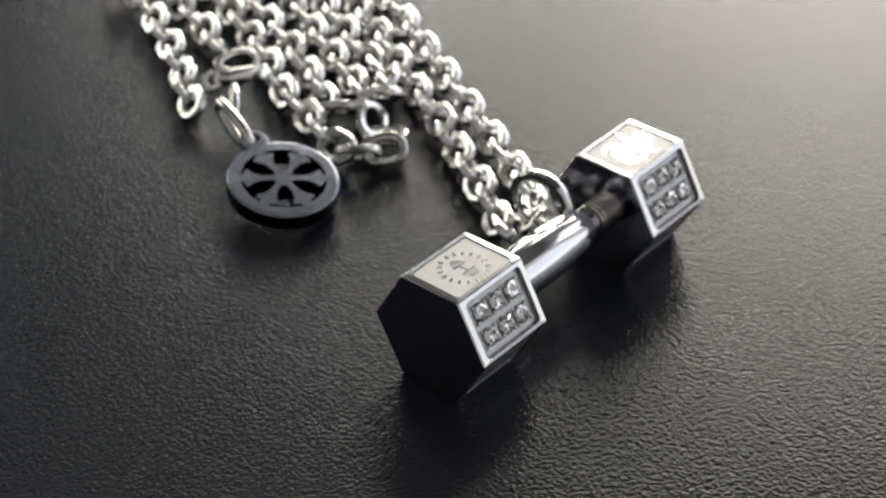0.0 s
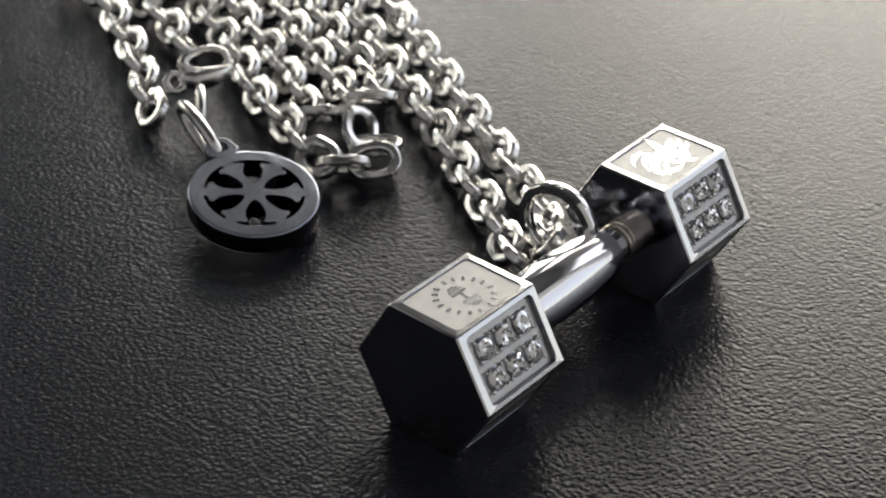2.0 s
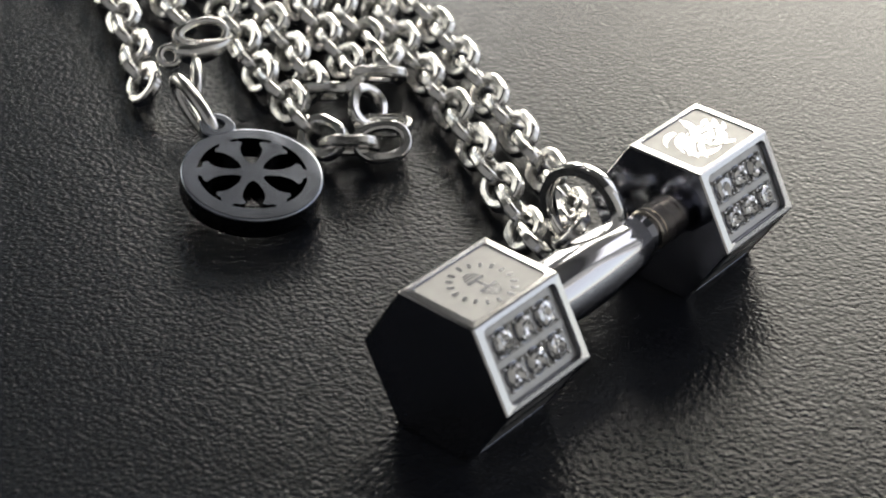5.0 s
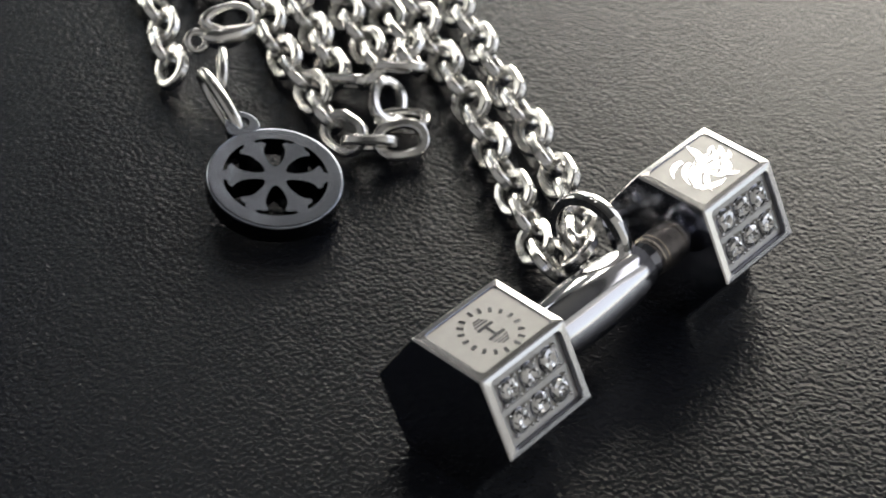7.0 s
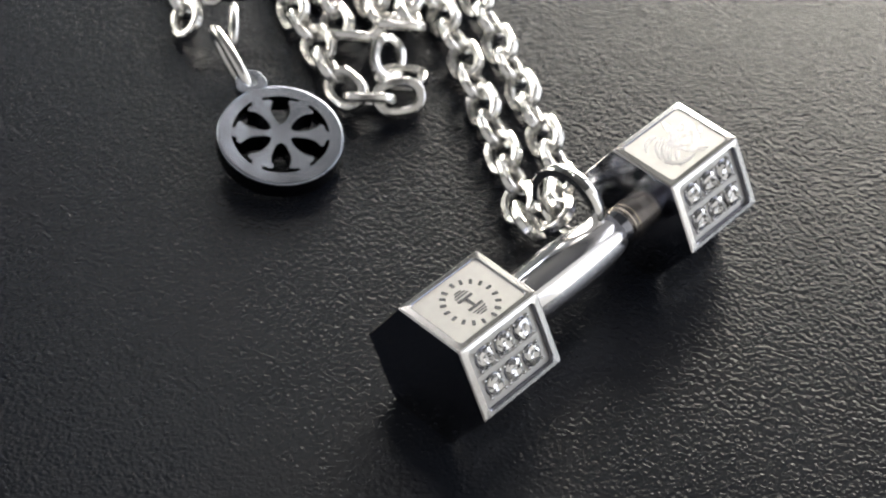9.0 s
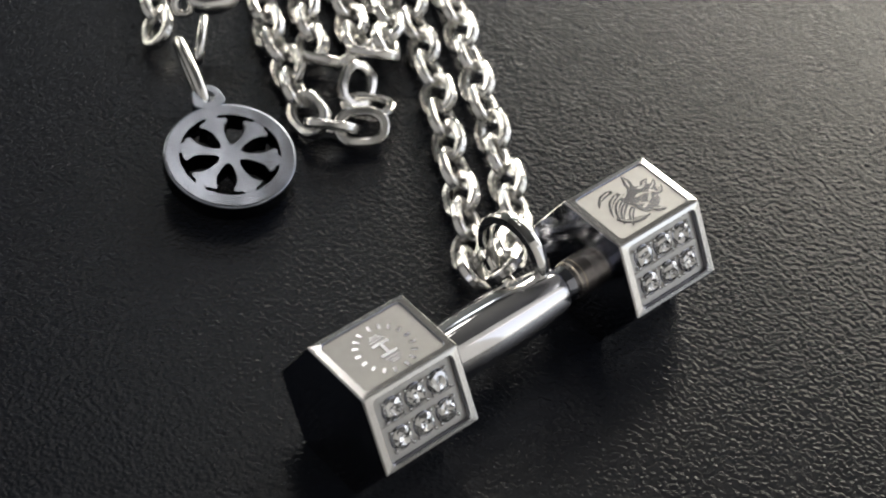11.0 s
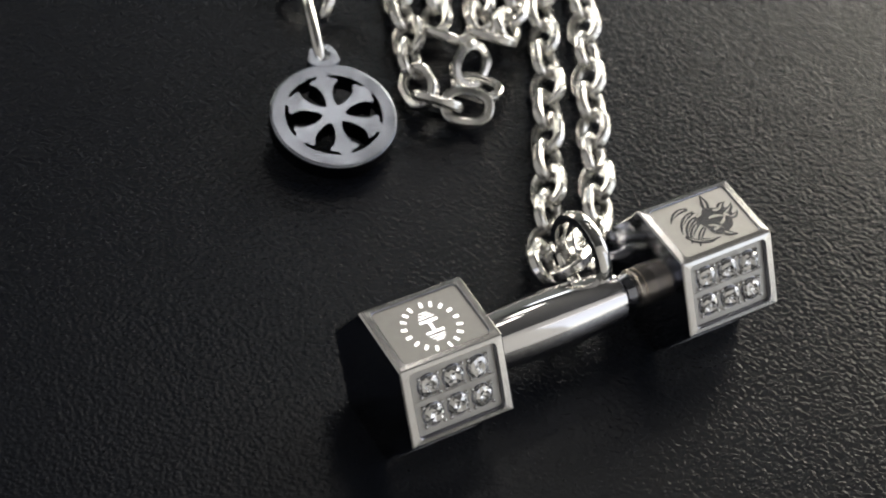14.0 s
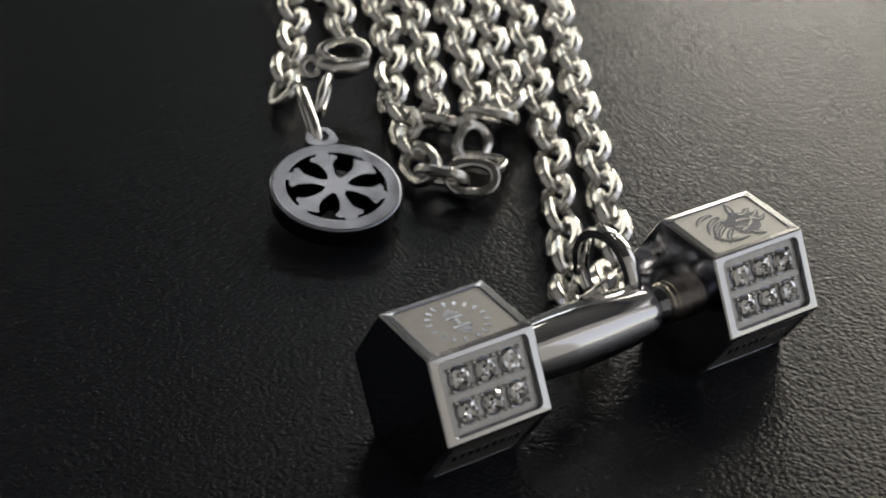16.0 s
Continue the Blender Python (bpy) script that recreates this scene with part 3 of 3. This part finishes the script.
def solid(bm, faces, down, keep, bevel):
    """Gives flat faces that look up a thickness, and rounds the edges that keep() picks."""
    got = bmesh.ops.extrude_face_region(bm, geom=faces)
    bmesh.ops.translate(bm, vec=(0, 0, -down), verts=[v for v in got["geom"] if isinstance(v, bmesh.types.BMVert)])
    bmesh.ops.recalc_face_normals(bm, faces=bm.faces)
    rims = [e for e in bm.edges if len(e.link_faces) == 2 and e.calc_face_angle() > radians(60) and abs(e.verts[0].co.z - e.verts[1].co.z) < 1e-4 and all(keep(v.co) for v in e.verts)]
    bmesh.ops.bevel(bm, geom=rims, offset=bevel, segments=3, affect="EDGES", profile=0.5, clamp_overlap=True)
    bmesh.ops.scale(bm, vec=(MM, MM, MM), verts=bm.verts)


def medallion_disc():
    """Disc with six petal holes that leave flared spokes; one spoke lies on +y."""
    bm = bmesh.new()
    h = MED_T / 2

    def at(u, v, turn):
        c, s_ = math.cos(radians(turn)), math.sin(radians(turn))
        return bm.verts.new((c * u - s_ * v, s_ * u + c * v, h))

    faces, ups, lows, arcs = [], [], [], []
    for k in range(6):
        a = 60 * k
        tip = at(1.2, 0, a)
        ups.append([tip] + [at(u, v, a) for u, v in HALF_PETAL[1:]])
        lows.append([tip] + [at(u, -v, a) for u, v in HALF_PETAL[1:]])
        arcs.append([at(RING_IN * math.cos(radians(q)), RING_IN * math.sin(radians(q)), a) for q in range(-24, 25, 2)])
    faces.append(bm.faces.new([u[0] for u in ups]))
    for k in range(6):
        j = (k + 1) % 6
        left, right = ups[k] + [arcs[k][-1]], lows[j] + [arcs[j][0]]
        for q in range(len(left) - 1):
            faces.append(bm.faces.new((left[q], left[q + 1], right[q + 1], right[q])))
    inner = [v for arc in arcs for v in arc]
    outer = [bm.verts.new((v.co.x * MED_R / RING_IN, v.co.y * MED_R / RING_IN, h)) for v in inner]
    # more points on the rim over each spoke keep it round
    n = len(inner)
    for q in range(n):
        p = (q + 1) % n
        if (q + 1) % 25:
            faces.append(bm.faces.new((inner[q], inner[p], outer[p], outer[q])))
        else:
            extra = []
            for f in (1 / 6, 2 / 6, 3 / 6, 4 / 6, 5 / 6):
                d = outer[q].co.lerp(outer[p].co, f)
                g = MED_R / math.hypot(d.x, d.y)
                extra.append(bm.verts.new((d.x * g, d.y * g, h)))
            faces.append(bm.faces.new([inner[p], outer[p]] + extra[::-1] + [outer[q], inner[q]]))
    bmesh.ops.recalc_face_normals(bm, faces=bm.faces)
    solid(bm, list(bm.faces), MED_T, lambda c: math.hypot(c.x, c.y) > MED_R - 0.01, 0.28)
    for v in bm.verts:
        if v.co.z > 0:
            v.co.z -= 0.07 * MM * (v.co.x ** 2 + v.co.y ** 2) / (MED_R * MM) ** 2
    bm.normal_update()
    # faces that don't look up get the darker copy as painted shade
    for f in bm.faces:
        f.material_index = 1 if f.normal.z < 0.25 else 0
    return bm


def medallion_tab():
    """Ear with a hole, its foot on the rim at +y."""
    bm = bmesh.new()
    h, n, cy = 0.75, 28, MED_R + 1.15
    hole = [bm.verts.new((0.85 * math.cos(2 * math.pi * k / n), cy + 0.85 * math.sin(2 * math.pi * k / n), h)) for k in range(n)]
    edge = []
    for k in range(n):
        a = 2 * math.pi * k / n
        x, y = 1.6 * math.cos(a), 1.6 * math.sin(a)
        if y < 0:
            x, y = x * (1 - 0.28 * y), y * 1.02
        edge.append(bm.verts.new((x, cy + y, h)))
    faces = [bm.faces.new((hole[k], edge[k], edge[(k + 1) % n], hole[(k + 1) % n])) for k in range(n)]
    solid(bm, faces, 1.5, lambda c: math.hypot(c.x, c.y - cy) > 1.0, 0.12)
    return bm


y_ax = (TAB_DIR - med_n * TAB_DIR.dot(med_n)).normalized()
x_ax = y_ax.cross(med_n)
med_m = Matrix((x_ax, y_ax, med_n)).transposed().to_4x4()
medal = thing("medallion", "round dark steel medallion with six flared spokes beside the chain", "medallion",
              Matrix.Translation((MED_C - med_n * (MED_T / 2)) * MM) @ med_m)
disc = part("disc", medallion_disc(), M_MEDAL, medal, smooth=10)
disc.data.materials.append(M_MEDAL_SHADE)
disc.matrix_local = pose(0, 0, 0, 0, 0, 6)
tab = part("tab", medallion_tab(), M_MEDAL, medal)
tab.matrix_local = Matrix.Translation((0, 0, (MED_T / 2 - 0.78) * MM))

# ---------------------------------------------------------------- chain
PITCH, LINK_L, LINK_W, WIRE = 3.88, 6.0, 4.58, 1.11
GROUND = 1.84


def link_mesh():
    """One oval link of square-drawn wire in the xy plane, with a flat ground on each of its four long corners."""
    bm = bmesh.new()
    rl, rw = (LINK_L - WIRE) / 2, (LINK_W - WIRE) / 2
    pts = [Vector((rl * math.copysign(abs(math.cos(a)) ** 0.88, math.cos(a)), rw * math.copysign(abs(math.sin(a)) ** 0.88, math.sin(a)), 0)) * MM
           for a in (2 * math.pi * k / 26 for k in range(26))]
    h = WIRE / 2
    prof = [(h * a * MM, h * b * MM) for a, b in ((1.0, 0.5), (0.86, 0.84), (0.55, 1.0), (-0.5, 1.0), (-0.86, 0.8), (-1.0, 0.4),
                                                  (-1.0, -0.4), (-0.86, -0.8), (-0.5, -1.0), (0.55, -1.0), (0.86, -0.84), (1.0, -0.5))]
    tube(bm, pts, prof)
    for sy in (1, -1):
        for sz in (1, -1):
            flat = Vector((0, sy * 0.78, sz * 0.62)).normalized()
            for v in bm.verts:
                over = v.co.dot(flat) - GROUND * MM
                if over > 0:
                    v.co -= flat * over
    return bm


def smooth_path(points):
    """A fine Catmull-Rom curve through points."""
    pts = [Vector(p) for p in points]
    pts = [pts[0] * 2 - pts[1]] + pts + [pts[-1] * 2 - pts[-2]]
    fine = []
    for a, b, c, d in zip(pts, pts[1:], pts[2:], pts[3:]):
        for k in range(40):
            t = k / 40
            fine.append(0.5 * ((2 * b) + (c - a) * t + (2 * a - 5 * b + 4 * c - d) * t * t + (3 * b - a - 3 * c + d) * t ** 3))
    return fine + [pts[-2]]


def stations(fine, pitch, marks):
    """Link centres along a curve, about a pitch apart; marks are links with the raised edge to the east, the odd ones."""
    length = [0.0]
    for p, q in zip(fine, fine[1:]):
        length.append(length[-1] + (q - p).length)

    def at(s):
        k = min(max(bisect(length, s), 1), len(fine) - 1)
        return fine[k - 1].lerp(fine[k], (s - length[k - 1]) / max(length[k] - length[k - 1], 1e-9))

    near = [length[min(range(len(fine)), key=lambda k: (fine[k].xy - Vector(m)).length)] for m in marks]
    steps = [max(2, 2 * round((b - a) / pitch / 2)) for a, b in zip(near, near[1:])]
    spots = [near[0]]
    for a, b, n in zip(near, near[1:], steps):
        spots += [a + (b - a) * k / n for k in range(1, n + 1)]
    before = int(near[0] / pitch)
    spots = [near[0] - pitch * k for k in range(before, 0, -1)] + spots
    spots += [near[-1] + pitch * k for k in range(1, int((length[-1] - near[-1]) / pitch) + 1)]
    return [(at(s), (k - before) % 2 == 0) for k, s in enumerate(spots)]


def bisect(values, v):
    lo, hi = 0, len(values)
    while lo < hi:
        mid = (lo + hi) // 2
        lo, hi = (mid + 1, hi) if values[mid] < v else (lo, mid)
    return lo


def z(points, h=2.1):
    return [(x, y, h) for x, y in points]


# strands of one chain, folded side by side; the turns lie beyond the medallion and beside the clasp
T1 = z([(1.0, 57.5), (2.4, 60.3), (5.4, 64.4), (9.4, 70.6), (12.6, 76.4), (16.4, 84)])
TURN_A = [(19.5, 94, 3.5), (27, 95.5, 5.5), (31.2, 87.8, 4.0)]
T4 = z([(29.4, 80.0), (25.2, 69.5), (22.2, 62.6), (19.4, 57.0), (17.2, 52.8), (14.8, 48.2), (12.6, 44.7)])
TURN_B = [(12.9, 41.8, 3.0), (15.9, 41.4, 3.4)]
T5 = z([(18.5, 45.3), (21.2, 50.4), (23.6, 55.2), (26.6, 60.9), (29.7, 68.0), (34.2, 78.5)])
TURN_C = [(39.4, 87.8, 4.5), (47.4, 86, 5.5)]
S2 = z([(48.5, 73.7), (43.2, 64.2), (39.1, 57.2), (35.0, 50.1), (31.1, 43.1), (27.2, 36.2), (23.2, 29.3), (19.2, 22.3), (15.6, 16.4)])
FROM_S2 = [(13.2, 12.8, 2.3), (10.8, 10.2, 2.8), (8.4, 8.4, 3.8), (6.6, 6.8, 4.8), (5.6, 6.2, 5.2)]
TO_S1 = [(3.9, 6.9, 4.3), (4.2, 9.0, 3.0)]
S1 = z([(5.3, 10.6), (8.6, 14.8), (12.8, 21.5), (16.8, 28.0), (20.9, 34.8), (24.8, 41.8), (28.4, 48.0), (31.9, 54.4), (36.0, 61.6), (42.8, 76.5)])
TURN_D = [(42.2, 82.6, 3.0), (38.6, 80.6, 2.6)]
T6 = z([(36.6, 73.4), (32.2, 63.6), (28.8, 57.0), (26.4, 52.4), (24.2, 47.2)])
END_T6 = [(22.2, 43.6, 2.6), (19.8, 41.2, 3.6), (18.2, 39.6, 4.4)]
LOOP = z([(6.0, 39.5), (7.3, 41.6), (9.0, 44.9), (10.6, 49.6)])
T3 = z([(12.5, 53.6), (15.7, 58.6), (18.6, 64.2), (21.2, 69.6), (26.4, 83.6)])
TURN_E = [(27.7, 88.8, 2.6), (24.7, 89.8, 2.6)]
T2 = z([(21.0, 84.7), (17.6, 74.6), (15.6, 69.6), (13.6, 65.4)])
RUNS = (((T1 + TURN_A + T4 + TURN_B + T5 + TURN_C + S2 + FROM_S2)[::-1], ((19.9, 23.6), (28.4, 38.3), (22.6, 53.2), (20.4, 59.0), (5.9, 65.0))),
        (TO_S1 + S1 + TURN_D + T6 + END_T6, ((19.0, 31.6), (31.0, 52.7), (24.9, 49.2))),
        (LOOP + T3 + TURN_E + T2, ((9.0, 44.9), (15.8, 57.6), (16.4, 71.4))))
# links of the tail loop, which lie every way: centre, long axis, upward normal
TAIL = (((15.7, 38.6, 5.0), (0.66, -0.75, 0.0), (0.50, 0.40, 0.77)), ((12.5, 37.2, 2.9), (0.74, 0.60, 0.3), (0.25, -0.45, 0.84)),
        ((11.7, 34.4, 2.3), (0.55, -0.83, 0.1), (0.1, 0.06, 0.99)), ((9.1, 32.2, 2.4), (0.84, -0.54, 0.0), (-0.38, -0.50, 0.78)),
        ((6.7, 34.3, 2.2), (0.68, -0.73, 0.0), (0.55, 0.5, 0.67)), ((5.9, 37.2, 2.3), (0.1, 1.0, 0.0), (-0.68, 0.07, 0.72)))

chain = thing("necklace_chain", "silver steel cable chain folded in parallel strands on the desk", "chain")
link_me = mesh_from(link_mesh(), "link", M_CHAIN, 19)
rng = random.Random(7)


def place_link(centre, along, up):
    along = along.normalized()
    across = up.cross(along).normalized()
    ob = new("link", link_me)
    ob.parent = chain
    ob.matrix_local = Matrix.Translation(centre) @ Matrix((along, across, along.cross(across))).transposed().to_4x4()


for run, marks in RUNS:
    spots = stations(smooth_path([Vector(p) * MM for p in run]), PITCH * MM, [Vector(m) * MM for m in marks])
    for k, (p, east) in enumerate(spots):
        t = (spots[min(k + 1, len(spots) - 1)][0] - spots[max(k - 1, 0)][0]).normalized()
        side = Vector((0, 0, 1)).cross(t).normalized()
        lift = t.cross(side)
        turn = 45 if east else -45
        a = radians(turn * (-1 if t.y > 0 else 1) + rng.uniform(-6, 6))
        ny = side * math.cos(a) + lift * math.sin(a)
        nz = t.cross(ny)
        place_link(p + Vector((rng.uniform(-.12, .12), rng.uniform(-.12, .12), rng.uniform(-.1, .1))) * MM, t, nz)
for centre, along, up in TAIL:
    place_link(Vector(centre) * MM, Vector(along), Vector(up))


def clasp_parts(parent, m):
    """Lobster clasp: a hook of thin wire, a leaf-shaped body along its open side and an end ring."""
    hook = [Vector((2.55 * math.cos(a) + 1.2, 1.35 * math.sin(a) * (1.0 + 0.18 * math.cos(a)) + 0.9, 0)) * MM for a in (2 * math.pi * k / 44 for k in range(44))]
    sizes = [0.74 + 0.35 * max(0, -math.cos(2 * math.pi * k / 44)) for k in range(44)]
    ring = part("clasp_hook", tube(bmesh.new(), hook, [(x * MM, y * MM) for x, y in rounded(0.58, 10, 1.25)], scales=sizes), M_CHAIN, parent, "polished lobster clasp", 50)
    ring.matrix_local = m
    n = 18
    leaf = [Vector((-2.0 + 5.8 * k / n, -0.75 - 0.4 * math.sin(math.pi * k / n) + 0.5 * (k / n) ** 3, 0.25)) * MM for k in range(n + 1)]
    wide = [0.22 + 0.9 * math.sin(math.pi * min(1.0, 0.06 + 0.9 * (k / n) ** 0.8)) ** 0.8 for k in range(n + 1)]
    part("clasp_body", tube(bmesh.new(), leaf, [(x * MM, y * MM) for x, y in rounded(1.1, 12, 1.2)], closed=False, scales=wide), M_CHAIN, ring, smooth=50)
    eye = [Vector((-2.6 + 1.0 * math.cos(a), -1.0 + 1.0 * math.sin(a), 0)) * MM for a in (2 * math.pi * k / 24 for k in range(24))]
    part("clasp_eye", tube(bmesh.new(), eye, [(x * MM, y * MM) for x, y in rounded(0.42, 8)]), M_CHAIN, ring, smooth=50)


clasp_parts(chain, pose(6.9 * MM, 56.9 * MM, 5.4 * MM, 46, 0, -30))


def loop_ring(parent, name, centre, along, normal, rl, rw, wire, label):
    along, normal = Vector(along).normalized(), Vector(normal).normalized()
    ac = normal.cross(along).normalized()
    normal = along.cross(ac)
    pts = [Vector((rl * math.cos(a), rw * math.sin(a), 0)) * MM for a in (2 * math.pi * k / 40 for k in range(40))]
    ob = part(name, tube(bmesh.new(), pts, [(x * MM, y * MM) for x, y in rounded(wire / 2, 10)]), M_CHAIN, parent, label, 50)
    ob.matrix_local = Matrix.Translation(Vector(centre) * MM) @ Matrix((along, ac, normal)).transposed().to_4x4()
    return ob


loop_ring(chain, "jump_ring", (-2.0, 46.9, 5.05), (2.3, 8.4, 2.2), (0.92, -0.30, 0.2), 4.3, 2.0, 1.3, "plain round-wire jump ring")
loop_ring(chain, "jump_ring", (2.6, 51.8, 4.4), (4.0, 4.4, 0.8), (0.75, -0.66, -0.1), 2.8, 1.6, 1.05, "plain round-wire jump ring")
